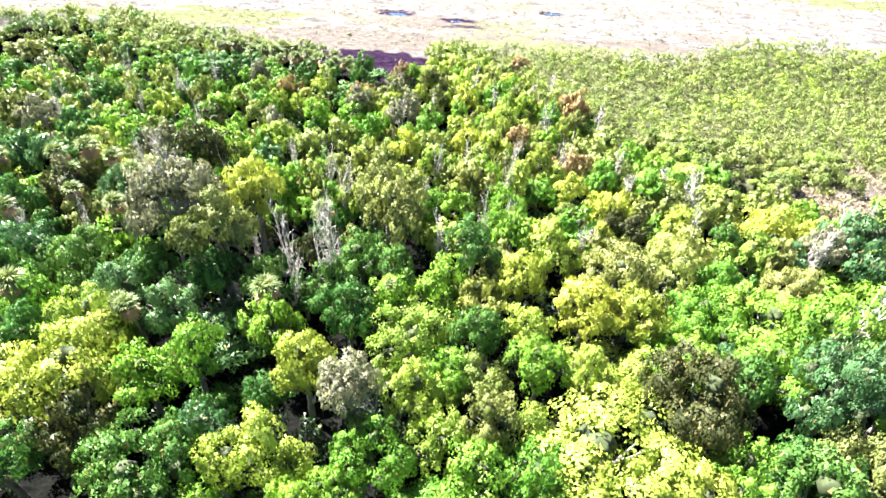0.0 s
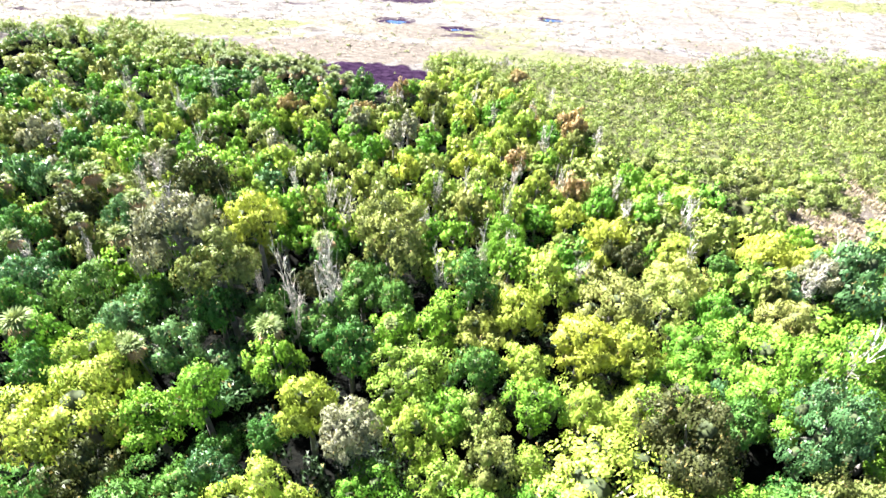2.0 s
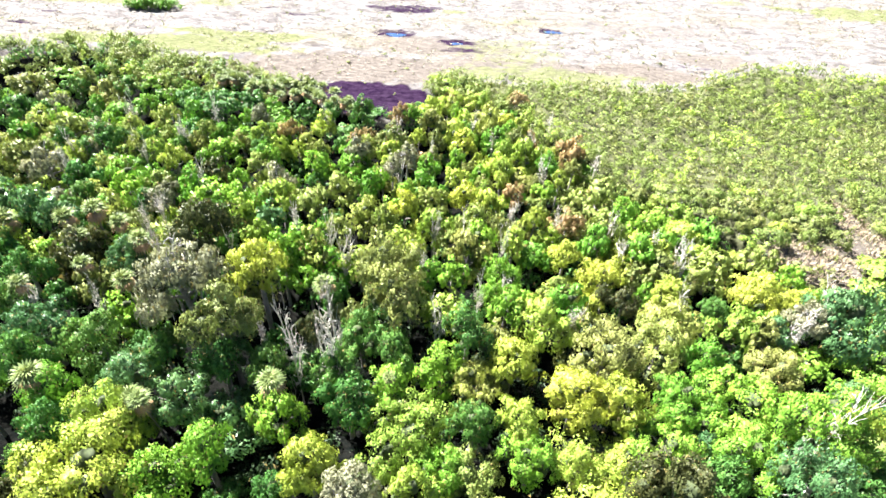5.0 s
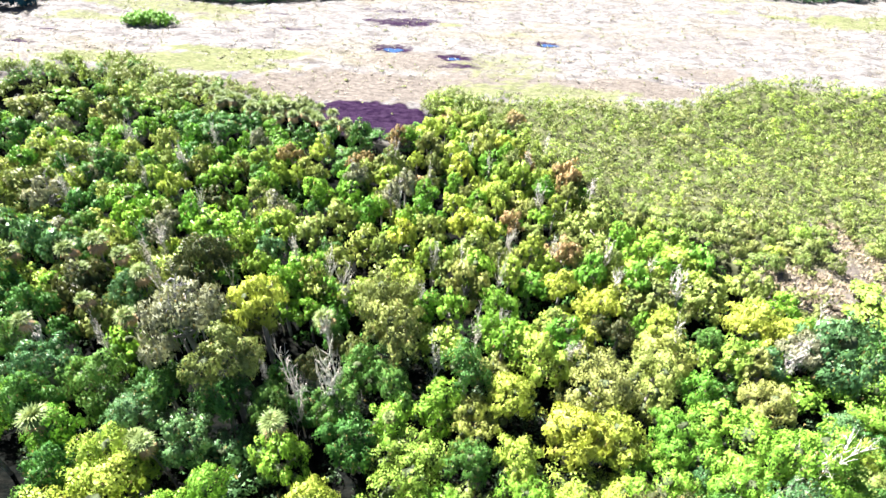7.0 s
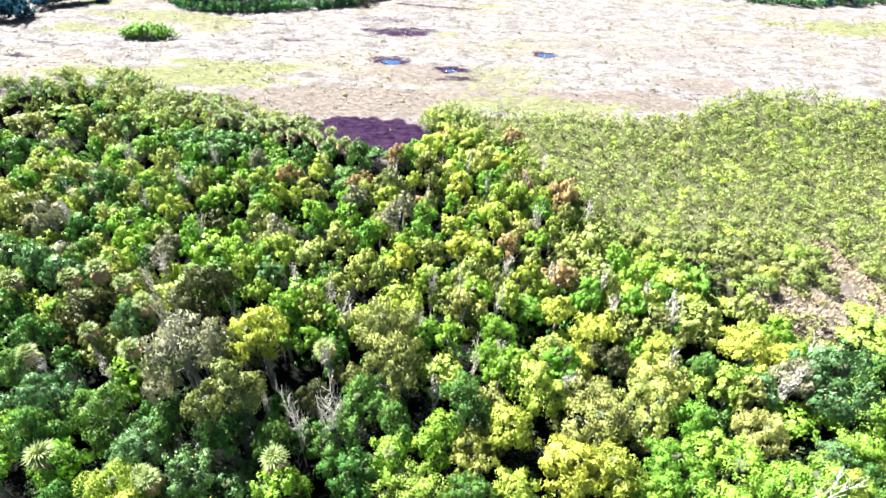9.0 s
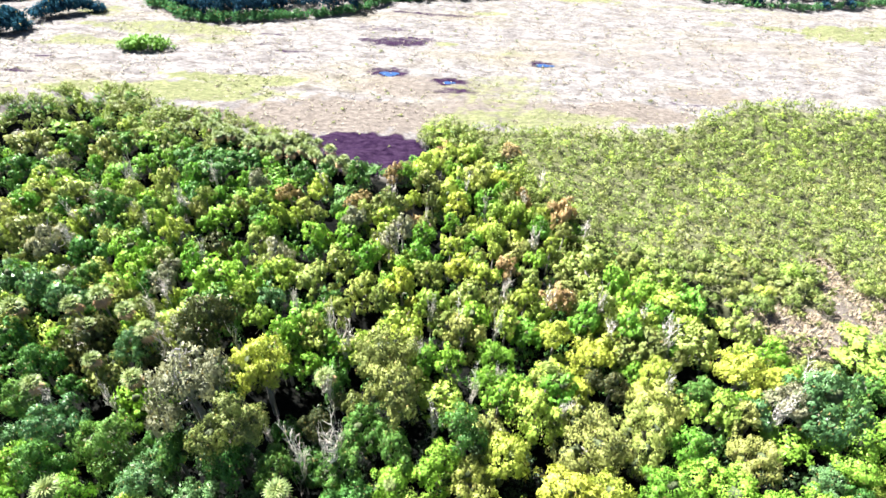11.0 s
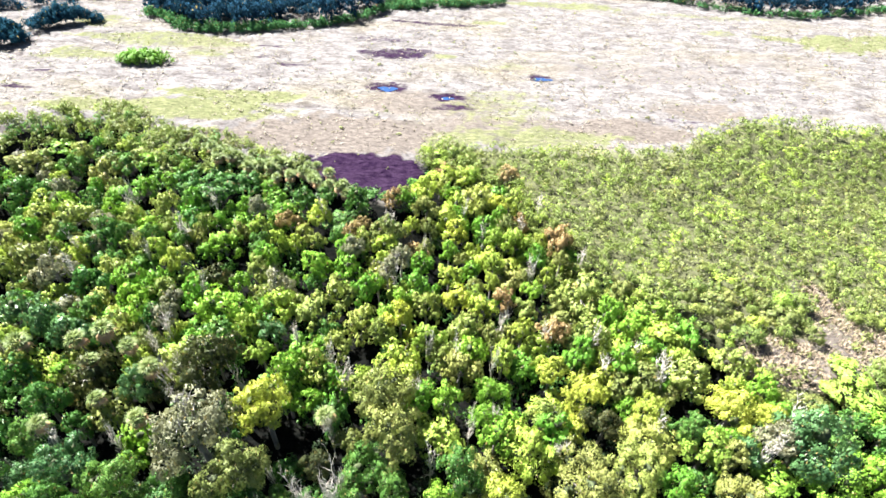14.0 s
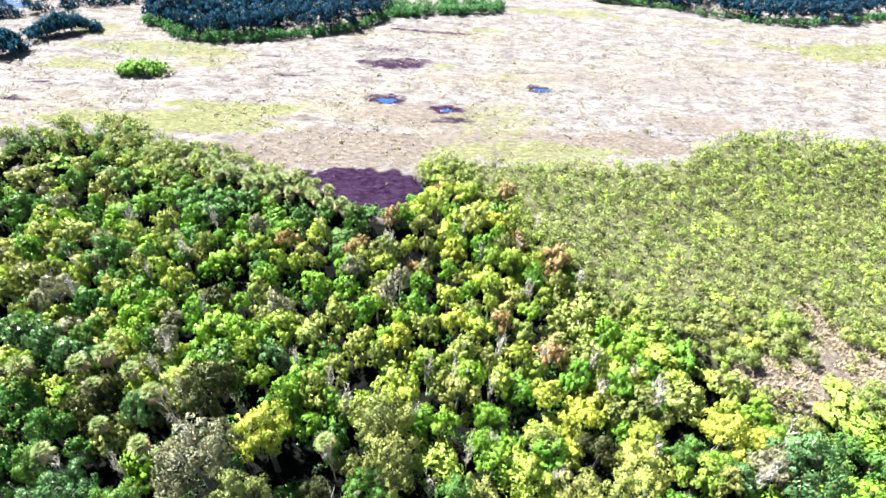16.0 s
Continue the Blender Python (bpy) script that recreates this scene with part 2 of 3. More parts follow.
gx, gy = spread(-175, 195, 1.35, -4500, 4500), spread(0, 262, 1.35, -4500, 4500)
X, Y = np.meshgrid(gx, gy)
rough_land = 0.22 * waves(X, Y, 6.0, 1) + 0.14 * waves(X, Y, 2.6, 2) + 0.35 * waves(X, Y, 40.0, 3)
wet = np.maximum.reduce([1 - smooth(0.9, 2.2, np.sqrt(((X - cx) / rx) ** 2 + ((Y - cy) / ry) ** 2)) for cx, cy, rx, ry in ((-18, 157, 2.4, 1.3), (-1, 153, 1.8, 0.7), (27, 168.4, 2.6, 1.0), (-170, 217, 14, 4.4))])
Z = land(X, Y) + rough_land * (1 - wet) - 0.25 * wet
nx, ny = len(gx), len(gy)
idx = np.arange(nx * ny).reshape(ny, nx)
quads = np.stack([idx[:-1, :-1], idx[:-1, 1:], idx[1:, 1:], idx[1:, :-1]], -1).reshape(-1, 4)
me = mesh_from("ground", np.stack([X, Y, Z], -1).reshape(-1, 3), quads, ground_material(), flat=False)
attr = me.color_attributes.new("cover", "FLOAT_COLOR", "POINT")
# where the ground takes the painted shade of the woods
shaded_floor = smooth(-1, 6, inside(X, Y)) * (1 - clearing(X, Y)) * (1 - 0.62 * brush(X, Y))
layers = np.stack([stretches(X, Y, BURNT), np.maximum(stretches(X, Y, GREEN), 0.9 * brush(X, Y) * smooth(-2, 3, inside(X, Y)) * (1 - clearing(X, Y))), stretches(X, Y, BROWN), shaded_floor], -1)
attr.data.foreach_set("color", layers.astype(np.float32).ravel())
tagged(new("ground", me), "pale dried marsh with brown, green and burnt stretches", "ground", kind="structure")

m, nt, bsdf = shader("pond_water")
# Blue of the reflected sky is put into the water's own colour.
bsdf.inputs["Base Color"].default_value = (0.012, 0.035, 0.10, 1)
bsdf.inputs["Roughness"].default_value = 0.06
bp = nt.nodes.new("ShaderNodeBump")
bp.inputs["Strength"].default_value = 0.05
nt.links.new(noise_tex(nt, 3.0), bp.inputs["Height"])
nt.links.new(bp.outputs[0], bsdf.inputs["Normal"])
WATER = m
for k, (px, py, rx, ry) in enumerate(((-18, 157, 2.6, 1.5), (-1, 153, 2.0, 0.8), (27, 168.4, 2.8, 1.1), (-170, 217, 16, 5))):
    bm = bmesh.new()
    ring = []
    for a in np.linspace(0, 2 * math.pi, 28, endpoint=False):
        q = 1 + 0.18 * math.sin(3 * a + k) + 0.10 * math.sin(7 * a + 2 * k)
        ring.append(bm.verts.new((px + rx * q * math.cos(a), py + ry * q * math.sin(a), -0.12)))
    bm.faces.new(ring)
    me = bpy.data.meshes.new("water")
    bm.to_mesh(me)
    bm.free()
    me.materials.append(WATER)
    tagged(new("water", me), "still blue lake past the far woods" if k == 3 else "small still blue pond in the marsh", "pond", kind="structure")


# ---- plants: shapes ----
def cards(points, normals, sizes, rs, lean=0.7, long=1.0, crisp=0.55):
    """Small pointed leaf sprays at the points, facing roughly along the normals."""
    n = normals * 0.85 + np.array((0, 0, 0.40)) + rs.normal(0, lean, normals.shape) * 0.65
    n /= np.linalg.norm(n, axis=1)[:, None] + 1e-9
    u = np.cross(n, rs.normal(size=n.shape))
    u /= np.linalg.norm(u, axis=1)[:, None] + 1e-9
    v = np.cross(n, u)
    s = sizes[:, None]
    bend = n * s * 0.35
    tip = points + u * s * 0.70 * long - bend
    a, b = points - u * s * 0.40 * long + v * s * 0.46, points - u * s * 0.40 * long - v * s * 0.46
    verts = np.stack([a, b, tip], 1).reshape(-1, 3)
    faces = np.arange(len(points) * 3).reshape(-1, 3)
    soft = normals + n * crisp + np.array((0, 0, 0.10))
    soft = np.repeat(soft / (np.linalg.norm(soft, axis=1)[:, None] + 1e-9), 3, 0)
    return verts, faces, soft


bm = bmesh.new()
bmesh.ops.create_icosphere(bm, subdivisions=1, radius=1.0)
BALL_20 = (np.array([v.co[:] for v in bm.verts]), np.array([[v.index for v in f.verts] for f in bm.faces]))
bm.free()
bm = bmesh.new()
bmesh.ops.create_icosphere(bm, subdivisions=2, radius=1.0)
BALL_80 = (np.array([v.co[:] for v in bm.verts]), np.array([[v.index for v in f.verts] for f in bm.faces]))
bm.free()


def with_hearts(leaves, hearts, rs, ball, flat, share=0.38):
    """The leaves of a crown with an uneven core in each bough below them, dark to stand for inner shade."""
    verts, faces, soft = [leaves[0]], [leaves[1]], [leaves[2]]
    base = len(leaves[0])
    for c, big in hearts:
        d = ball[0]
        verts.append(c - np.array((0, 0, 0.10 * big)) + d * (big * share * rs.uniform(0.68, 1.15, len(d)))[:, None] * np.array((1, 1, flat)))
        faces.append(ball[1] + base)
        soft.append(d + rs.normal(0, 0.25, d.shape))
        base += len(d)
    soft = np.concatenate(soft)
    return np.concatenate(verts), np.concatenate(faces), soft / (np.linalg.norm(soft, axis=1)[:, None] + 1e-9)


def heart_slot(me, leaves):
    """Gives all faces past the leaves the dark core colour that stands for shade inside the crown."""
    me.materials.append(CORE_SHADE)
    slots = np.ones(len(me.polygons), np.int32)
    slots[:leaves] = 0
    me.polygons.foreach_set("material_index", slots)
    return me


def crown_points(rs, boughs, sprays, leaves, flat=0.55, size=(0.30, 0.50), spray=(0.13, 0.24)):
    """Leaf places over a crown: boughs at uneven heights, each with sprays of leaves on it; radius 1 across, from z 0.2 to 1."""
    pts, nrm, hearts = [], [], []
    turn = rs.uniform(0, 6.283)
    for k in range(boughs):
        a = turn + 2.4 * k + rs.normal(0, 0.3)
        rad = 0.12 if k == 0 else rs.uniform(0.30, 0.78)
        big = rs.uniform(*size) * (1.15 - 0.35 * rad)
        c = np.array((rad * math.cos(a), rad * math.sin(a), rs.uniform(0.80, 0.88) if k == 0 else 0.80 - 0.36 * rad + rs.uniform(-0.16, 0.12)))
        hearts.append((c, big))
        d = rs.normal(size=(sprays, 3))
        d[:, 2] = np.abs(d[:, 2]) * 1.1 - 0.35
        d /= np.linalg.norm(d, axis=1)[:, None]
        for q in d:
            e = rs.normal(size=(leaves, 3)) + q * 0.5 + np.array((0, 0, 0.25))
            e /= np.linalg.norm(e, axis=1)[:, None]
            r = rs.uniform(*spray) * (1 - 0.5 * rs.rand(leaves) ** 2)
            pts.append(c + q * big * rs.uniform(0.55, 1.08) * np.array((1, 1, flat)) + e * r[:, None] * np.array((1, 1, flat)))
            nrm.append(e * 0.7 + q * 0.5)
    p, n = np.concatenate(pts), np.concatenate(nrm)
    keep = p[:, 2] > 0.12
    return p[keep], n[keep], hearts


def crown_mesh(name, seed, boughs, sprays, leaves, size, flat=0.55, long=1.0, lean=0.7, spray=(0.13, 0.24)):
    rs = np.random.RandomState(seed)
    p, n, hearts = crown_points(rs, boughs, sprays, leaves, flat, spray=spray)
    v, f, soft = cards(p, n, size * rs.uniform(0.5, 1.5, len(p)), rs, lean, long)
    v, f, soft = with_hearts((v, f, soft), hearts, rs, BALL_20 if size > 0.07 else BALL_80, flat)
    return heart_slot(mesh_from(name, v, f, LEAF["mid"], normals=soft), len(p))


def tube(path, radii, sides=7):
    """A tapering round limb along a path."""
    path = [Vector(p) for p in path]
    verts, faces = [], []
    for k, p in enumerate(path):
        d = (path[min(k + 1, len(path) - 1)] - path[max(k - 1, 0)]).normalized()
        u = d.orthogonal().normalized()
        w = d.cross(u)
        for s in range(sides):
            a = 6.283 * s / sides
            verts.append(p + (u * math.cos(a) + w * math.sin(a)) * radii[k])
    for k in range(len(path) - 1):
        for s in range(sides):
            t = (s + 1) % sides
            faces.append((k * sides + s, k * sides + t, (k + 1) * sides + t, (k + 1) * sides + s))
    return np.array(verts), np.array(faces)


def joined(pieces):
    verts, faces, base = [], [], 0
    for v, f in pieces:
        verts.append(v)
        faces.append(f + base)
        base += len(v)
    return np.concatenate(verts), np.concatenate(faces)


def wander(rs, start, way, length, steps, droop=0.0, jig=0.18):
    p, d, out = Vector(start), Vector(way).normalized(), [Vector(start)]
    for k in range(steps):
        d = (d + Vector(rs.normal(0, jig, 3)) + Vector((0, 0, -droop))).normalized()
        p = p + d * (length / steps)
        out.append(p.copy())
    return out


TRUNK, BOUGHS = [], []
for seed in range(3):
    rs = np.random.RandomState(40 + seed)
    path = [Vector((0, 0, -1.1))] + wander(rs, (0, 0, -0.05), (0, 0, 1), 0.62, 5, jig=0.08)
    TRUNK.append(mesh_from("trunk", *tube(path, np.linspace(0.10, 0.04, len(path))), BARK, flat=False))
    BOUGHS.append([mesh_from("limb", *tube(wander(rs, path[4 + k % 2], (math.cos(a), math.sin(a), 0.45), 0.62, 4), np.linspace(0.035, 0.008, 5), 5), BARK, flat=False)
                  for k, a in enumerate(rs.uniform(0, 6.283, 3))])

CROWN = {
    "fine": [crown_mesh("crown", 140 + k, 11, 14, 68, 0.035, 0.55, spray=(0.10, 0.20)) for k in range(4)],
    "near": [crown_mesh("crown", 100 + k, 9, 11, 56, 0.047, 0.55, spray=(0.12, 0.24)) for k in range(6)],
    "airy": [crown_mesh("crown", 110 + k, 13, 9, 46, 0.040, 0.42, 1.8, 0.9, (0.10, 0.24)) for k in range(4)],
    "far": [crown_mesh("crown", 120 + k, 8, 9, 28, 0.082, 0.55, spray=(0.12, 0.25)) for k in range(7)],
    "bush": [crown_mesh("foliage", 130 + k, 6, 6, 32, 0.085, 0.6, spray=(0.2, 0.34)) for k in range(4)],
}
HANGING = []
for seed in range(2):
    rs = np.random.RandomState(60 + seed)
    p = np.stack([rs.uniform(-0.8, 0.8, 130), rs.uniform(-0.8, 0.8, 130), rs.uniform(0.28, 0.60, 130)], -1)
    drop = rs.uniform(0.05, 0.22, 130)
    w = rs.uniform(0.008, 0.022, 130)
    a = rs.uniform(0, 6.283, 130)
    side = np.stack([np.cos(a), np.sin(a), 0 * a], -1) * w[:, None]
    low = p - np.stack([0 * a, 0 * a, drop], -1) + rs.normal(0, 0.01, p.shape)
    HANGING.append(mesh_from("hanging_moss", np.stack([p - side, p + side, low + side * 0.4, low - side * 0.4], 1).reshape(-1, 3), np.arange(520).reshape(-1, 4), MOSS))

BARE = []
for seed in range(4):
    rs = np.random.RandomState(90 + seed)
    path = wander(rs, (0, 0, -0.02), (0, 0, 1), 0.8, 6, jig=0.10)
    trunk = mesh_from("trunk", *tube(path, np.linspace(0.055, 0.02, len(path))), PALE_WOOD, flat=False)
    branches = []
    for k in range(11):
        a, start = rs.uniform(0, 6.283), path[2 + k % 5]
        line = wander(rs, start, (math.cos(a), math.sin(a), rs.uniform(0.2, 0.9)), rs.uniform(0.45, 0.95), 6, jig=0.28)
        pieces = [tube(line, np.linspace(0.024, 0.006, 7), 5)]
        for q in range(9):
            b = rs.uniform(0, 6.283)
            pieces.append(tube(wander(rs, line[2 + q % 4], (math.cos(b), math.sin(b), 0.5), rs.uniform(0.2, 0.42), 4, jig=0.3), np.linspace(0.010, 0.004, 5), 3))
        branches.append(mesh_from("branch", *joined(pieces), PALE_WOOD, flat=False))
    BARE.append((trunk, branches))

KINDS = {   # kind: name, label, category
    "olive": ("oak_tree", "broad oak with a dull olive-green crown in the woods", "tree"),
    "dark": ("dark_oak_tree", "round oak with a very dark olive crown in the woods", "tree"),
    "moss": ("mossy_oak_tree", "grey-green oak hung with pale moss in the woods", "tree"),
    "deep": ("bay_tree", "dense tree with a dark green crown in the woods", "tree"),
    "teal": ("laurel_tree", "rounded tree with bluish-green leaves in the woods", "tree"),
    "mid": ("broadleaf_tree", "leafy tree with a fresh green crown in the woods", "tree"),
    "lime": ("maple_tree", "sunlit tree with a light lime-green crown in the woods", "tree"),
    "yellow": ("willow_tree", "feathery tree with a bright yellow-green crown in the woods", "tree"),
    "pale": ("buttonwood_tree", "low tree with a pale straw-green crown in the woods", "tree"),
    "russet": ("cypress_tree", "tree with a russet-brown turning crown in the woods", "tree"),
}


def recolour(ob, material):
    ob.material_slots[0].link = "OBJECT"
    ob.material_slots[0].material = material


def part(name, mesh, parent, label=""):
    ob = new(name, mesh)
    ob.parent = parent
    return tagged(ob, label)


MODEL = {}


def plant_tree(kind, shape, x, y, radius, top, rs):
    """One tree at a spot, its crown that wide and its top at that height."""
    base = float(land(x, y))
    k = rs.randint(len(CROWN[shape]))
    tall = min(max(2.5, top - base), 2.25 * radius)         # the trunk below the crown's model reaches on into the ground
    pose_at = Matrix.LocRotScale((x, y, top - tall), Euler((0, 0, rs.uniform(0, 6.283))), (radius * rs.uniform(0.86, 1.16), radius * rs.uniform(0.82, 1.14), tall))
    key = (kind, shape, k)
    if key in MODEL:
        tree = copy_thing(MODEL[key], pose_at)
        tree.matrix_basis = pose_at
        return tree
    name, label, category = KINDS[kind]
    root = tagged(new(name), label, category, "trees of the woods")
    part("trunk", TRUNK[k % 3], root)
    for limb in BOUGHS[k % 3]:
        part("limb", limb, root)
    recolour(part("crown", CROWN[shape][k], root), LEAF[kind])
    if kind == "moss" and shape == "airy":
        part("moss", HANGING[k % 2], root, "grey hanging moss")["kind"] = "stuff"
    if kind == "moss":                   # grey limbs that stick out of the thin crown
        for branch in BARE[k % 4][1][:7]:
            bough = part("limb", branch, root, "bare lichen-grey limb")
            bough.location, bough.scale = (0, 0, -0.02), (0.92, 0.92, 0.92)
            recolour(bough, GREY_LIMB)
    root.matrix_basis = pose_at
    MODEL[key] = root
    return root


# ---- the trees that stand out: x, y, crown radius ----
STANDING = {}
STANDING["dark"] = ((-32.5, 59.5, 4.3, 9.0), (22.6, 29.0, 4.9, 6.0), (-39.2, 79.9, 3.1), (23.4, 55.2, 1.8), (20.9, 55.9, 1.6), (-52.0, 60.0, 4.4))
STANDING["olive"] = ((-24.3, 44.5, 3.6, 8.3), (-7.6, 56.5, 4.0, 8.0), (-6.0, 50.8, 4.0, 8.2), (2.8, 62.6, 3.3), (39.4, 45.8, 2.9), (34.5, 23.8, 3.6), (-74.8, 84.9, 3.9), (-33.5, 114.3, 3.3), (-4.2, 100.0, 2.8), (-11.3, 93.4, 2.7), (-95.6, 116.5, 4.2), (4.7, 26.1, 2.7), (19.5, 46.4, 4.5))
STANDING["moss"] = ((-30.2, 48.8, 4.4, 10.5), (-9.9, 81.4, 1.7), (-16.7, 87.5, 2.1), (-7.1, 27.3, 2.7), (-7.8, 84.8, 2.0), (46.8, 53.9, 2.3), (-69.4, 81.4, 3.1), (-37.3, 97.9, 2.4))
STANDING["deep"] = ((-55.9, 55.8, 3.0), (-9.6, 47.6, 3.6), (-11.4, 42.2, 2.8), (-9.3, 37.7, 3.2), (-24.5, 42.3, 3.3), (-19.1, 41.9, 2.5), (3.1, 46.6, 2.9, 5.8), (-22.0, 20.3, 4.3), (3.9, 36.2, 2.8), (-18.2, 101.3, 2.6, 5.9), (-48.3, 106.6, 5.2), (-75.7, 132.4, 3.7), (-55.1, 51.0, 2.9), (-40.4, 44.7, 4.6), (-31.6, 43.5, 2.7), (-43.1, 109.0, 3.3), (-25.4, 104.9, 2.4), (-55.3, 109.0, 3.4), (-94.3, 108.6, 4.0), (-62.3, 79.7, 3.5), (34.7, 54.5, 1.9), (-5.1, 44.8, 2.5), (-46.7, 41.5, 3.4))
STANDING["teal"] = ((-48.7, 46.9, 4.0), (-33.3, 39.9, 3.5), (-27.1, 37.5, 2.9), (51.0, 54.0, 5.0, 5.6), (-71.5, 73.8, 3.6), (35.0, 30.3, 3.9, 7.0), (-65.7, 70.9, 3.4), (-44.1, 59.1, 2.8), (-59.4, 68.3, 3.2), (-26.9, 69.1, 2.3))
STANDING["mid"] = ((39.0, 37.0, 4.3, 7.4), (24.9, 23.4, 3.5), (0.3, 42.9, 3.1), (31.6, 47.4, 2.8), (34.1, 41.1, 4.7), (27.6, 41.3, 4.1), (7.6, 59.8, 2.8), (-4.6, 23.3, 3.5), (-22.1, 31.2, 2.9), (-25.6, 29.0, 2.9), (-16.4, 35.9, 3.2), (9.5, 32.5, 2.9), (32.6, 35.0, 3.9), (3.7, 21.1, 3.4), (53.6, 49.5, 4.3), (6.7, 55.7, 2.3), (-23.2, 62.1, 2.6), (-32.9, 74.2, 2.9), (-23.1, 83.8, 3.1), (-54.3, 79.7, 3.4), (-41.6, 37.6, 3.2))
STANDING["lime"] = ((14.0, 24.3, 5.7), (-2.6, 34.8, 4.1), (-2.0, 28.3, 3.0), (-13.5, 22.2, 3.6), (64.5, 65.0, 5.0), (12.3, 50.7, 4.1), (-25.2, 98.4, 2.3), (-34.0, 34.8, 3.6), (-53.2, 88.0, 2.4), (-27.1, 64.2, 2.2))
STANDING["yellow"] = ((-23.5, 54.0, 3.9, 7.6), (43.6, 59.2, 4.2), (47.8, 57.7, 2.4), (-33.1, 29.9, 5.3), (15.0, 39.7, 3.9), (-48.5, 84.6, 2.5), (21.2, 59.9, 3.3), (30.3, 57.8, 2.6), (8.3, 44.1, 3.5), (-11.6, 30.0, 3.4), (19.5, 40.1, 2.9))
STANDING["pale"] = ((-13.4, 72.4, 3.2), (-21.7, 73.3, 3.7), (-16.0, 67.1, 2.2), (0.3, 65.8, 2.5), (30.0, 54.0, 3.7), (27.2, 49.4, 4.0), (25.2, 81.8, 4.6), (-76.5, 98.3, 4.2), (-83.9, 98.7, 3.6), (-63.4, 97.8, 3.3), (-58.4, 102.0, 3.3), (-2.8, 76.0, 2.8), (3.7, 71.1, 3.1), (-9.5, 70.0, 2.6), (39.1, 65.1, 3.3), (-18.0, 77.8, 2.9), (47.4, 68.4, 3.0))
STANDING["russet"] = ((-30.7, 96.1, 2.3), (10.2, 77.1, 1.9), (22.0, 94.1, 3.0), (13.0, 114.6, 2.6), (-91.1, 138.4, 2.0), (17.9, 71.1, 2.3), (-11.3, 103.6, 2.0), (-18.1, 92.9, 1.6))
PALMS = ((-47.1, 55.0, 1.5), (-40.2, 52.3, 1.7), (-42.2, 60.3, 1.9), (-42.6, 37.6, 2.0), (-17.4, 38.2, 1.8), (-52.5, 67.1, 2.1), (-64.7, 64.5, 2.2), (-55.8, 65.2, 1.9), (-47.0, 64.1, 1.7), (-5.2, 39.5, 0.9), (-52.9, 51.1, 1.6))
DEAD = ((-12.2, 43.0, 2.5, 8.3), (-16.2, 42.6, 1.5, 7.4), (-43.4, 68.5, 2.2), (-5.5, 57.8, 1.4), (-14.1, 60.4, 1.8), (4.4, 53.7, 1.1), (9.4, 71.6, 1.6), (30.7, 68.8, 2.1), (33.8, 64.5, 2.1), (51.2, 58.1, 2.0), (-50.0, 91.8, 1.8), (-8.9, 81.5, 1.5), (44.3, 51.9, 1.8), (38.6, 36.0, 2.1, 8.2), (-22.6, 68.0, 1.3), (-51.0, 49.3, 1.6), (35.4, 34.0, 1.3))

rs = np.random.RandomState(7)
TAKEN = []
EXTRA_TOP = {"moss": 2.0, "olive": 1.2, "yellow": 0.8, "pale": -0.6, "lime": 0.2, "deep": 0.2, "russet": 0.6}
for kind, spots in STANDING.items():
    for x, y, r, *top in spots:          # a fourth number: the height of a tree that rises above the rest
        TAKEN.append((x, y, r))
        shape = "airy" if kind in ("yellow", "moss") and y < 66 and r < 4.0 or kind == "moss" and y < 66 else "fine" if y < 50 and r > 3.4 else "near" if y < 60 else "far"
        plant_tree(kind, shape, x, y, r * 1.08, top[0] if top else float(canopy(x, y)) + EXTRA_TOP.get(kind, 0.0) + rs.uniform(-0.3, 0.6), rs)


OWN_SPACE = len(TAKEN)                   # these keep their crowns free
GROVE_X, GROVE_Y = (-67, -57, -36, -20), (127, 121, 112, 105)


def clear_of(x, y, r, share):
    if -70 < x < -17 and abs(y - np.interp(x, GROVE_X, GROVE_Y)) < 3.2:
        return False
    return all((x - a) ** 2 + (y - b) ** 2 > ((0.85 * c + 0.45 * r) if k < OWN_SPACE else share * (r + c)) ** 2 for k, (a, b, c) in enumerate(TAKEN))


def mixture(x, y):
    """What grows where: dark wood on the left near the camera, weighted darker for the shade there, lighter and mixed
    further in, yellow-green on the right.
    """
    if x < -12 and y < 62:
        # extra dark crowns put part of the gap shade into leaf colour
        return ("deep", "teal", "mid", "dark", "olive"), (0.42, 0.16, 0.17, 0.16, 0.09)
    if x < -12 and y < 92:
        return ("pale", "mid", "olive", "deep", "lime", "moss"), (0.20, 0.34, 0.08, 0.15, 0.14, 0.09)
    if x < -12:
        return ("mid", "deep", "pale", "olive", "moss", "lime", "russet"), (0.38, 0.24, 0.15, 0.09, 0.06, 0.07, 0.01)
    if y < 60 and x > 22:
        return ("mid", "deep", "lime", "pale", "olive", "teal"), (0.34, 0.26, 0.14, 0.04, 0.12, 0.10)
    if y < 60:
        return ("lime", "mid", "yellow", "pale", "olive"), (0.34, 0.26, 0.14, 0.16, 0.10)
    return ("pale", "lime", "olive", "mid", "yellow", "russet"), (0.10, 0.25, 0.20, 0.21, 0.20, 0.04)


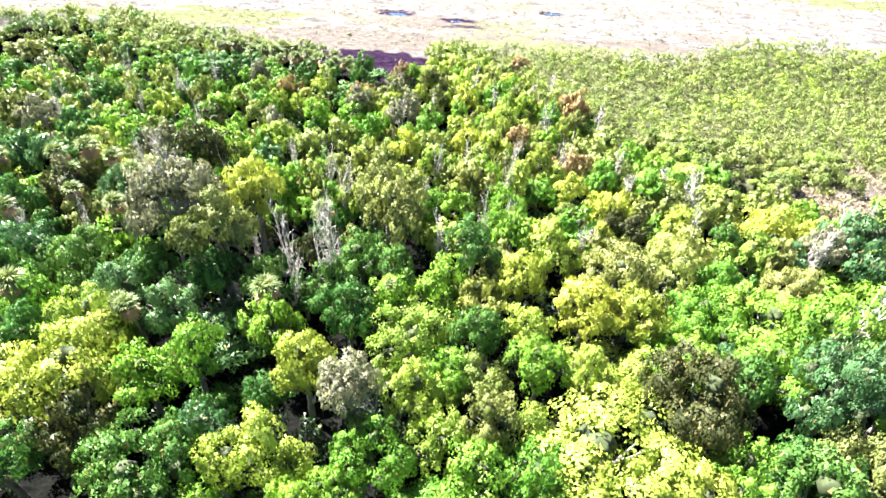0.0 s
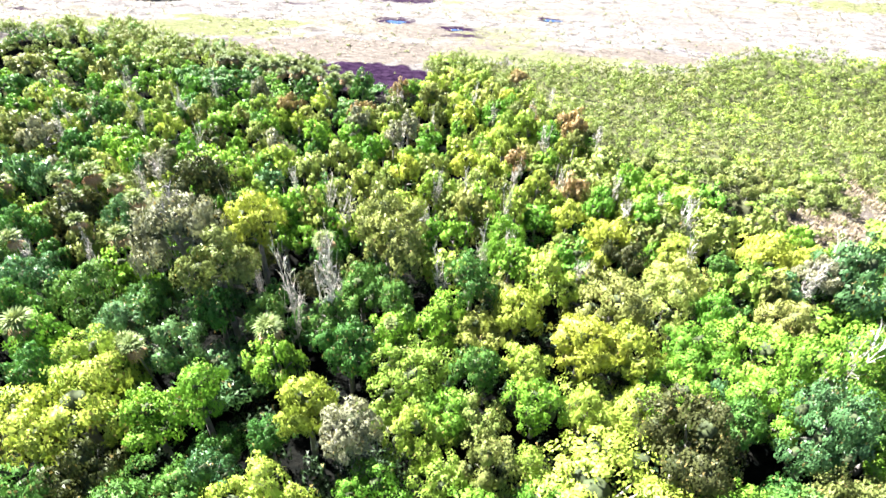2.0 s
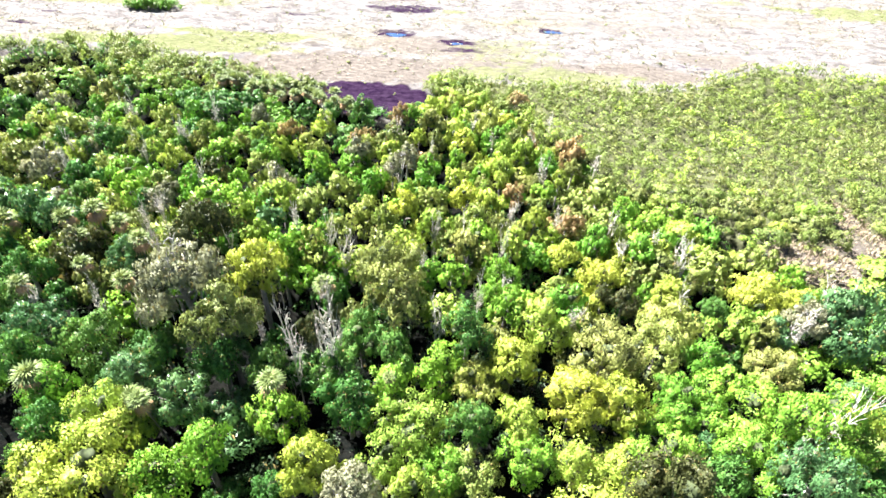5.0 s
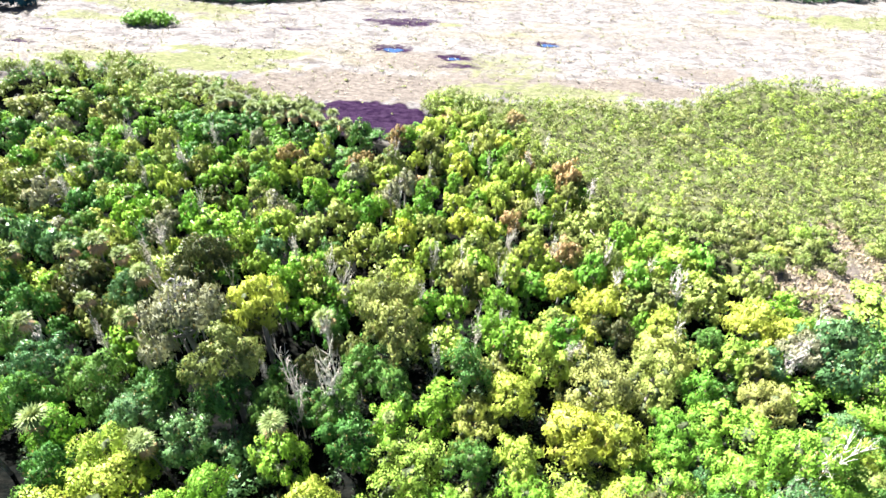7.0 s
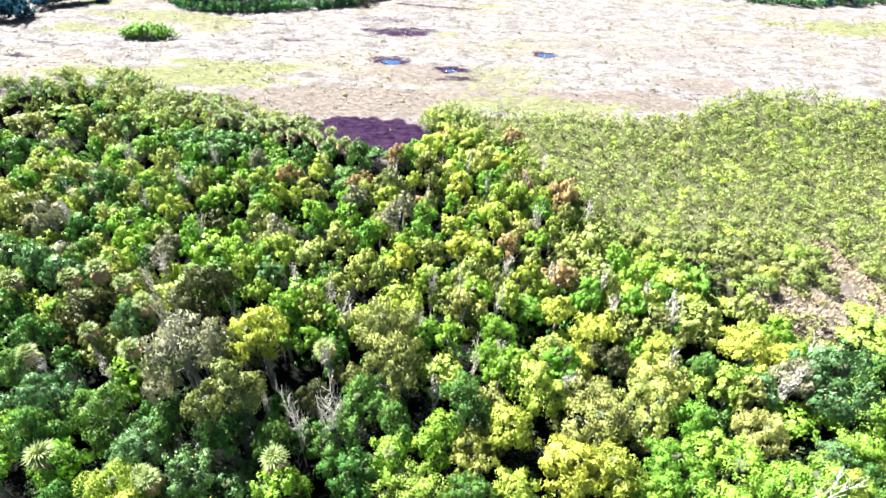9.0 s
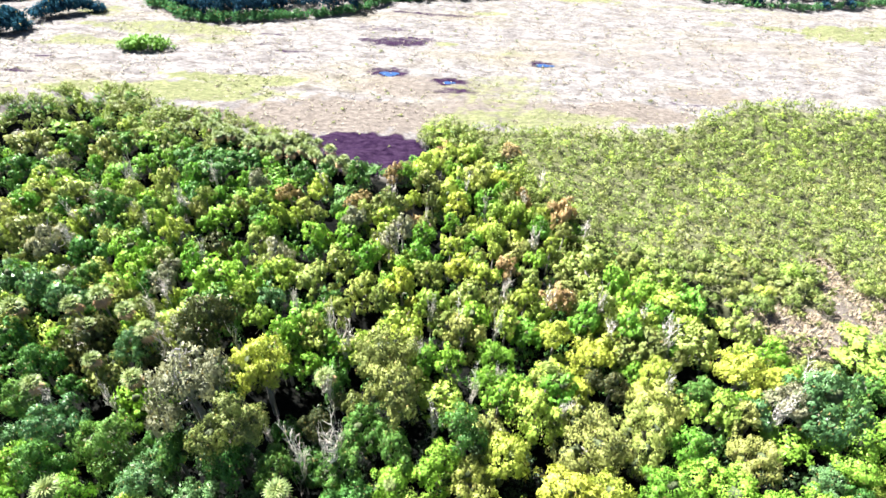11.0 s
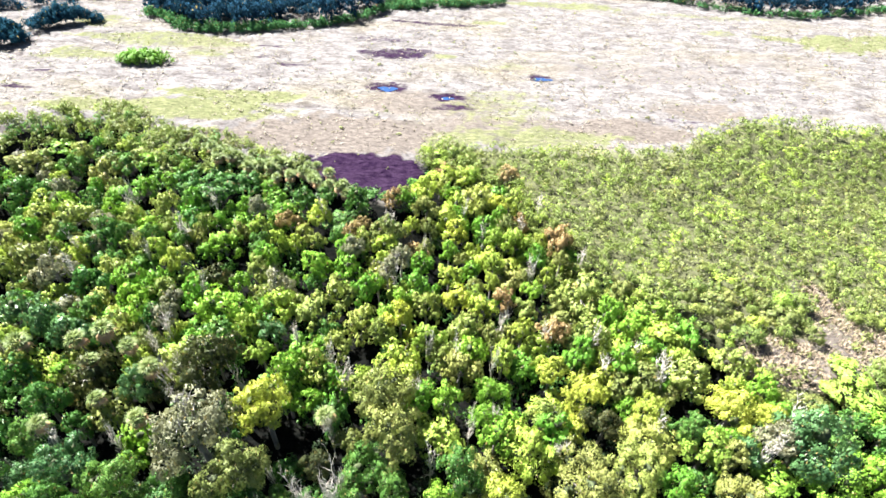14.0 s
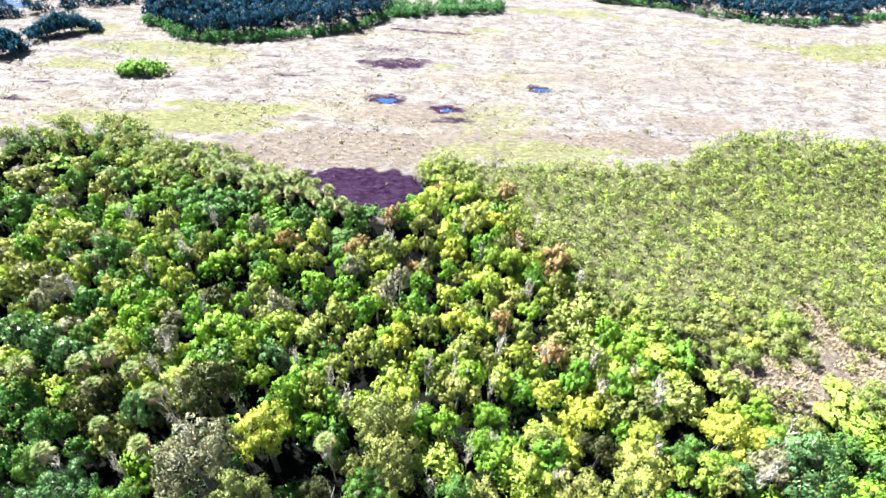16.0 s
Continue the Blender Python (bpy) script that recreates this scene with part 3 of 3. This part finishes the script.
made = 0
for attempt in range(16000):
    y = 8 + 124 * rs.rand() ** 0.85
    x = rs.uniform(-1, 1) * (30 + y * 0.95)
    r = (1.8 + 2.2 * rs.rand() ** 1.6) * (1.0 if y < 75 else 0.82)
    if inside(x, y) < 0.3 or brush(x, y) > 0.45 or clearing(x, y) > 0.1 or not clear_of(x, y, r, 0.73 if x < -12 and y < 60 else 0.50):
        continue
    TAKEN.append((x, y, r))
    kinds, odds = mixture(x, y)
    kind = kinds[rs.choice(len(kinds), p=odds)]
    plant_tree(kind, ("airy" if rs.rand() < 0.32 else "fine" if r > 3.6 else "near") if y < 48 else "far", x, y, r * 1.2, float(canopy(x, y)) + (rs.uniform(-5.0, 0.6) if x < -12 and y < 60 else rs.uniform(-3.2, 1.1)), rs)
    made += 1
    if made >= 640:
        break


# ---- mats of foliage that nobody could count ----
def mass(name, label, spots, material, seed, count, size, shapes=4, kind="stuff", category="shrubs"):
    """spots: x, y, foot, radius, height of each clump; all their leaves in one mesh."""
    rs = np.random.RandomState(seed)
    looks = []
    for k in range(shapes):
        p, n, _ = crown_points(rs, 5, 5, count // 25, 0.6, spray=(0.2, 0.36))
        p[:, 2] = (p[:, 2] - 0.12) / 0.88
        looks.append(cards(p, n, size * rs.uniform(0.6, 1.4, len(p)), rs, 0.7, crisp=0.35))
    pieces, facing = [], []
    for x, y, z, r, h in spots:
        v, f, soft = looks[rs.randint(shapes)]
        a = rs.uniform(0, 6.283)
        c, s = math.cos(a), math.sin(a)
        w = np.stack([(v[:, 0] * c - v[:, 1] * s) * r + x, (v[:, 0] * s + v[:, 1] * c) * r + y, v[:, 2] * h + z], -1)
        pieces.append((w, f))
        facing.append(np.stack([soft[:, 0] * c - soft[:, 1] * s, soft[:, 0] * s + soft[:, 1] * c, soft[:, 2]], -1))
    return tagged(new(name, mesh_from(name, *joined(pieces), material, normals=np.concatenate(facing))), label, category, kind=kind)


rs = np.random.RandomState(11)
under, thicket = [], []
for attempt in range(9000):
    y = 4 + 128 * rs.rand()
    x = rs.uniform(-1, 1) * (32 + y * 0.95)
    if inside(x, y) > 0 and brush(x, y) < 0.5 and clearing(x, y) < 0.2 and len(under) < 1500 and (x > -12 or y > 60 or rs.rand() < 0.7):
        h = rs.uniform(1.2, 3.4)
        under.append((x, y, float(land(x, y)) - 0.2, rs.uniform(1.2, 2.2), h))
# Gap shade by leaf colour: near-black close up, plain green further in.
mass("understory", "undergrowth beneath the near trees, leaves painted dark for gap shade", [q for q in under if q[1] < 56], LEAF["under"], 21, 100, 0.17)
mass("understory", "green undergrowth beneath the trees further in", [q for q in under if q[1] >= 56], LEAF["deep"], 23, 100, 0.17)

for attempt in range(30000):
    x, y = rs.uniform(0, 185), rs.uniform(60, 150)
    if brush(x, y) < 0.12 or inside(x, y) < 0.3 or clearing(x, y) > 0.55 or abs(x) > 40 + y * 0.95:
        continue
    r = rs.uniform(1.2, 2.7)
    if all((x - a[0]) ** 2 + (y - a[1]) ** 2 > (0.66 * (r + a[3])) ** 2 for a in thicket):
        thicket.append((x, y, float(land(x, y)) - 0.2, r * 1.15, rs.uniform(1.2, 2.5) + 0.42 * r))
for k in range(420):                     # low growth along the edge of the woods
    x = rs.uniform(-150, -38)
    y = float(np.interp(x, EDGE_X, EDGE_Y)) + rs.uniform(-9, 3.5)
    thicket.append((x, y, float(land(x, y)) - 0.2, rs.uniform(1.0, 2.2), rs.uniform(1.6, 3.4)))
for k in range(420):                     # and between the last trees and the shrubs
    y = rs.uniform(64, 126)
    x = float(np.interp(y, BRUSH_Y[1:6][::-1], BRUSH_X[1:6][::-1])) + rs.uniform(-9, 5)
    if clearing(x, y) < 0.3:
        thicket.append((x, y, float(land(x, y)) - 0.2, rs.uniform(1.0, 2.0), rs.uniform(1.8, 3.4)))
thicket.sort(key=lambda q: q[1] + 0.15 * abs(q[0] - 40))
tints = ("shrub", "olive", "pale", "shrub", "olive", "lime", "shrub")
for k, (x, y, z, r, h) in enumerate(thicket[:260]):
    kind, look_k = tints[rs.randint(7)], rs.randint(4)
    at = Matrix.LocRotScale((x, y, z), Euler((0, 0, rs.uniform(0, 6.283))), (r, r, h))
    key = ("bush", kind, look_k)
    if key in MODEL:
        copy_thing(MODEL[key], at).matrix_basis = at
        continue
    bush = tagged(new("shrub"), {"shrub": "low olive-green shrub in the thicket", "pale": "pale straw-green shrub in the thicket", "olive": "dull olive shrub in the thicket",
                                 "lime": "light lime-green shrub in the thicket"}[kind], "shrub", "shrubs of the thicket")
    part("stem", TRUNK[look_k % 3], bush)
    recolour(part("foliage", CROWN["bush"][look_k], bush), LEAF[kind])
    bush.matrix_basis = at
    MODEL[key] = bush
thicket = thicket[260:]
tones = np.random.RandomState(12).rand(len(thicket))
for name, low, high, material in (("shrub_thicket", 0.0, 0.72, LEAF["shrub"]), ("lime_thicket", 0.72, 0.84, LEAF["lime"]), ("olive_thicket", 0.84, 1.01, LEAF["olive"])):
    mass(name, "low dense olive-green shrubs behind the trees", [s for s, q in zip(thicket, tones) if low <= q < high], material, 22, 300, 0.105)

rear = []
for k in range(150):
    x, y = rs.uniform(-70, 70), rs.uniform(-45, 6)
    rear.append((x, y, float(land(x, y)) + 1.0, rs.uniform(2.2, 3.8), rs.uniform(4.0, 6.0)))
mass("woods_behind", "green woods going on past the near trees", rear, LEAF["mid"], 24, 100, 0.17, category="woods")

# ---- woods across the marsh ----
def wood(x0, x1, y0, y1, seed, step):
    rs = np.random.RandomState(seed)
    out = []
    for k in range(int((x1 - x0) * (y1 - y0) / step)):
        x, y = rs.uniform(x0, x1), rs.uniform(y0, y1)
        r, top = rs.uniform(1.8, 3.6), rs.uniform(4.2, 8.2)
        out.append((x, y, top - 1.5 * r - 0.4, r, 1.6 * r))
    return out


SHORE_X, SHORE_Y = (-112, -109, -100, -91, -80, -66, -46, -32, -24, -5, 18), (209, 204, 201, 192, 191, 193, 200, 210, 221, 226.5, 233)
SHORE_R_X, SHORE_R_Y = (58, 81, 102, 119, 137, 150, 178, 260), (254, 250, 242.5, 236, 235.5, 239, 249, 262)
BANK_X, BANK_Y = (-200, -155, -146, -136, -119), (186, 202, 207, 214, 225)
far_spots = [s for s in wood(-110, -26, 190, 275, 31, 7) if s[1] > np.interp(s[0], SHORE_X, SHORE_Y) + 3]
far_spots += [s for s in wood(58, 260, 236, 310, 32, 10) if s[1] > np.interp(s[0], SHORE_R_X, SHORE_R_Y) + 2]
far_spots += [(x, y + np.interp(x, BANK_X, BANK_Y), z - 2.0, r * 0.8, h * 0.8) for x, y, z, r, h in wood(-195, -118, 0, 6, 34, 5)]
# These leaves carry the blue of haze in their base colour.
mass("far_woods", "dark woods across the marsh, haze painted blue in their leaves", far_spots, LEAF["far"], 35, 175, 0.165, category="woods")
rs = np.random.RandomState(41)
front = [(x, float(np.interp(x, SHORE_X, SHORE_Y)) + abs(rs.normal(0, 2.2)), -0.2, rs.uniform(1.0, 2.2), rs.uniform(1.6, 3.4)) for x in rs.uniform(-108, 18, 330)]
front += [(x, float(np.interp(x, SHORE_X, SHORE_Y)) + rs.uniform(1, 14), -0.2, rs.uniform(1.2, 2.4), rs.uniform(1.8, 3.4)) for x in rs.uniform(-26, 20, 120)]
front += [(x, float(np.interp(x, SHORE_R_X, SHORE_R_Y)) + abs(rs.normal(0, 1.8)), -0.2, rs.uniform(1.0, 2.2), rs.uniform(1.4, 2.8)) for x in rs.uniform(58, 200, 200)]
mass("wood_fringe", "brighter green bushes along the far woods", front, LEAF["fringe"], 47, 100, 0.19, category="shrubs")
isle = [(-91 + 7.5 * a, 166.8 + 1.2 * a + 3.0 * b, -0.3, 1.9, 3.9 - 1.5 * abs(a)) for a, b in np.random.RandomState(36).uniform(-1, 1, (46, 2)) if a * a + b * b < 1]
mass("marsh_bush", "bright green bush standing alone in the marsh", isle, LEAF["mid"], 37, 350, 0.12, kind="", category="bush")
for k, (x, y, w) in enumerate(((-128, 191, 9.5), (-138, 175, 6.5))):
    clump = [(x + w * a, y + 0.4 * w * a + 3.8 * b, 0.2 - abs(a), 2.5, 6.0 - 2.6 * abs(a)) for a, b in np.random.RandomState(38 + k).uniform(-1, 1, (40, 2)) if a * a + b * b < 1]
    mass("tree_clump", "dense dark trees standing together in the marsh, leaves blued for haze", clump, LEAF["far"], 39 + k, 300, 0.15, kind="", category="trees")


# ---- palms ----
def frond_mesh(name, seed, material, droop):
    """One fan frond: a stalk and a folded, drooping fan of blades."""
    rs = np.random.RandomState(seed)
    verts, faces = [(0, 0.02, 0), (0, -0.02, 0), (0.42, 0, 0.10)], [(0, 1, 2)]
    blades = 11
    for k in range(blades):
        a = (k / (blades - 1) - 0.5) * 3.6
        length = 0.72 * (1 - 0.10 * abs(a)) * rs.uniform(0.9, 1.1)
        w = 0.048
        d = np.array((math.cos(a), math.sin(a), 0))
        o = np.array((-d[1], d[0], 0)) * w
        mid = np.array((0.42, 0, 0.10)) + d * length * 0.55 + np.array((0, 0, 0.02))
        tip = np.array((0.42, 0, 0.10)) + d * length - np.array((0, 0, droop * rs.uniform(0.7, 1.3)))
        b = len(verts)
        verts += [(0.42, 0, 0.10), tuple(mid + o), tuple(tip), tuple(mid - o - np.array((0, 0, 0.03)))]
        faces += [(b, b + 1, b + 3), (b + 1, b + 2, b + 3)]
    return mesh_from(name, verts, faces, material)


FROND = [frond_mesh("frond", 70 + k, LEAF["palm"], 0.16 + 0.06 * k) for k in range(3)]
DRY = [frond_mesh("dry_frond", 75 + k, DRY_FROND, 0.30) for k in range(2)]
rs = np.random.RandomState(71)
PALM_TRUNK = mesh_from("trunk", *tube([(0, 0, -1), (0.05, 0.02, -0.66), (0.04, 0, -0.33), (0, 0, 0)], (0.10, 0.085, 0.08, 0.10)), BARK, flat=False)


def palm_model(seed, dry):
    rs = np.random.RandomState(seed)
    root = tagged(new("palm_tree"), "fan palm with a brown skirt of dead fronds" if dry else "fan palm with pale green drooping fronds among trees", "palm", "palms of the woods")
    trunk = part("trunk", PALM_TRUNK, root)
    trunk.scale = (1, 1, 6.0)
    for k in range(20):
        up = 82 - 74 * k / 19
        f = part("frond", FROND[k % 3], root)
        f.matrix_basis = pose(0, 0, 0, 0, -up, 137.5 * k) @ Matrix.Diagonal((1, 1, 1, 1))
    for k in range(15 if dry else 6):
        f = part("dry_frond", DRY[k % 2], root, "dead brown frond")
        f.matrix_basis = pose(0, 0, -0.08, 0, 18 + 45 * rs.rand(), 360 * rs.rand())
    return root


def plant_palm(models, x, y, r, top, rs):
    model = models[rs.randint(len(models))]
    at = Matrix.LocRotScale((x, y, top - 0.4 * r), Euler((rs.normal(0, 0.08), rs.normal(0, 0.08), rs.uniform(0, 6.283))), (r, r, r))
    if not model.get("planted"):
        model["planted"] = 1
        model.matrix_basis = at
    else:
        copy_thing(model, at).matrix_basis = at


PALM_MODELS = [palm_model(81, False), palm_model(82, True), palm_model(83, False)]
rs = np.random.RandomState(84)
for x, y, r in PALMS:
    plant_palm(PALM_MODELS, x, y, r * 0.9, float(canopy(x, y)) + 0.3, rs)
for a in np.linspace(0, 1, 62):          # the grove on the edge of the marsh
    x = -67 + 47 * a + rs.normal(0, 1.0)
    y = float(np.interp(x, GROVE_X, GROVE_Y)) + rs.normal(0, 1.7)
    plant_palm(PALM_MODELS, x, y, rs.uniform(1.2, 1.75), float(canopy(x, y)) + rs.uniform(-0.8, 0.7), rs)
for k in range(5):
    x, y = rs.uniform(-75, -15), rs.uniform(34, 80)
    plant_palm(PALM_MODELS, x, y, rs.uniform(1.2, 1.7), float(canopy(x, y)) - rs.uniform(0.2, 1.4), rs)

# ---- dead trees ----
BARE_MODEL = {}
rs = np.random.RandomState(95)
few = np.random.RandomState(96)
SNAGS = [(x, y, r) for x, y, r in zip(few.uniform(-70, 34, 46), few.uniform(44, 104, 46), few.uniform(0.9, 1.6, 46)) if abs(x) < 20 + 0.6 * y]
for k, (x, y, r, *tall) in enumerate(DEAD + tuple(SNAGS)):
    base, top = float(land(x, y)), tall[0] if tall else float(canopy(x, y)) + 1.4
    at = Matrix.LocRotScale((x, y, base), Euler((0, 0, rs.uniform(0, 6.283))), (r * 1.25, r * 1.25, top - base))
    q = k % 4
    if q in BARE_MODEL:
        copy_thing(BARE_MODEL[q], at).matrix_basis = at
        continue
    snag = tagged(new("dead_tree"), "bleached bare dead tree among the green crowns", "tree", "dead trees")
    part("trunk", BARE[q][0], snag)
    for b in BARE[q][1]:
        part("branch", b, snag)
    snag.matrix_basis = at
    BARE_MODEL[q] = snag

# ---- grass of the marsh and of the clearing ----
def grass(name, label, xs, ys, tall, wide, seed, material, blades=6):
    rs = np.random.RandomState(seed)
    n = len(xs)
    base = np.repeat(np.stack([xs, ys, land(xs, ys) + 0.05], -1), blades, 0)
    h, w = np.repeat(tall, blades) * rs.uniform(0.6, 1.2, n * blades), np.repeat(wide, blades)
    a = rs.uniform(0, 6.283, n * blades)
    out = np.stack([np.cos(a), np.sin(a), 0 * a], -1)
    side = np.stack([-np.sin(a), np.cos(a), 0 * a], -1) * (w * 0.13)[:, None]
    foot = base + out * (w * 0.2)[:, None]
    tip = base + out * (w * rs.uniform(0.6, 1.3, n * blades))[:, None] + np.stack([0 * a, 0 * a, h], -1)
    verts = np.stack([foot - side, foot + side, tip + side * 0.5, tip - side * 0.5], 1).reshape(-1, 3)
    return tagged(new(name, mesh_from(name, verts, np.arange(len(verts)).reshape(-1, 4), material)), label, "grass", kind="stuff")


rs = np.random.RandomState(51)
n = 32000
y = 104 + 130 * rs.rand(n) ** 1.1
x = rs.uniform(-1, 1, n) * (45 + y * 0.72)
p_bare = np.maximum(stretches(x, y, BURNT), 0.8 * stretches(x, y, BROWN) * 0.5)
keep = (inside(x, y) < -0.5) & (rs.rand(n) > p_bare * 1.2) & (waves(x, y, 7.0, 8) + rs.normal(0, 0.5, n) > 0.1)
x, y = x[keep], y[keep]
grass("marsh_grass", "pale dry grass tufts all over the marsh", x, y, rs.uniform(0.12, 0.34, len(x)), rs.uniform(0.3, 0.7, len(x)), 52, STRAW)
n = 5000
x, y = rs.uniform(48, 88, n), rs.uniform(62, 96, n)
keep = clearing(x, y) + rs.normal(0, 0.2, n) > 0.4
grass("clearing_grass", "pinkish dry grass in the clearing", x[keep], y[keep], rs.uniform(0.25, 0.7, keep.sum()), rs.uniform(0.3, 0.7, keep.sum()), 53, PINK_STRAW)
small = []
for k in range(2600):
    y = rs.uniform(108, 232)
    x = rs.uniform(-1, 1) * (45 + y * 0.72)
    if inside(x, y) < -1 and rs.rand() < 0.35 + 0.65 * float(stretches(np.array([x]), np.array([y]), GREEN)[0]):
        small.append((x, y, -0.1, 0.18 + 0.7 * rs.rand() ** 3, rs.uniform(0.2, 0.7)))
for k in range(140):
    x, y = rs.uniform(50, 86), rs.uniform(63, 93)
    small.append((x, y, float(land(x, y)) - 0.1, rs.uniform(0.5, 1.2), rs.uniform(0.8, 1.9)))
mass("marsh_shrubs", "small olive bushes dotted over the marsh", small, LEAF["olive"], 54, 50, 0.3)
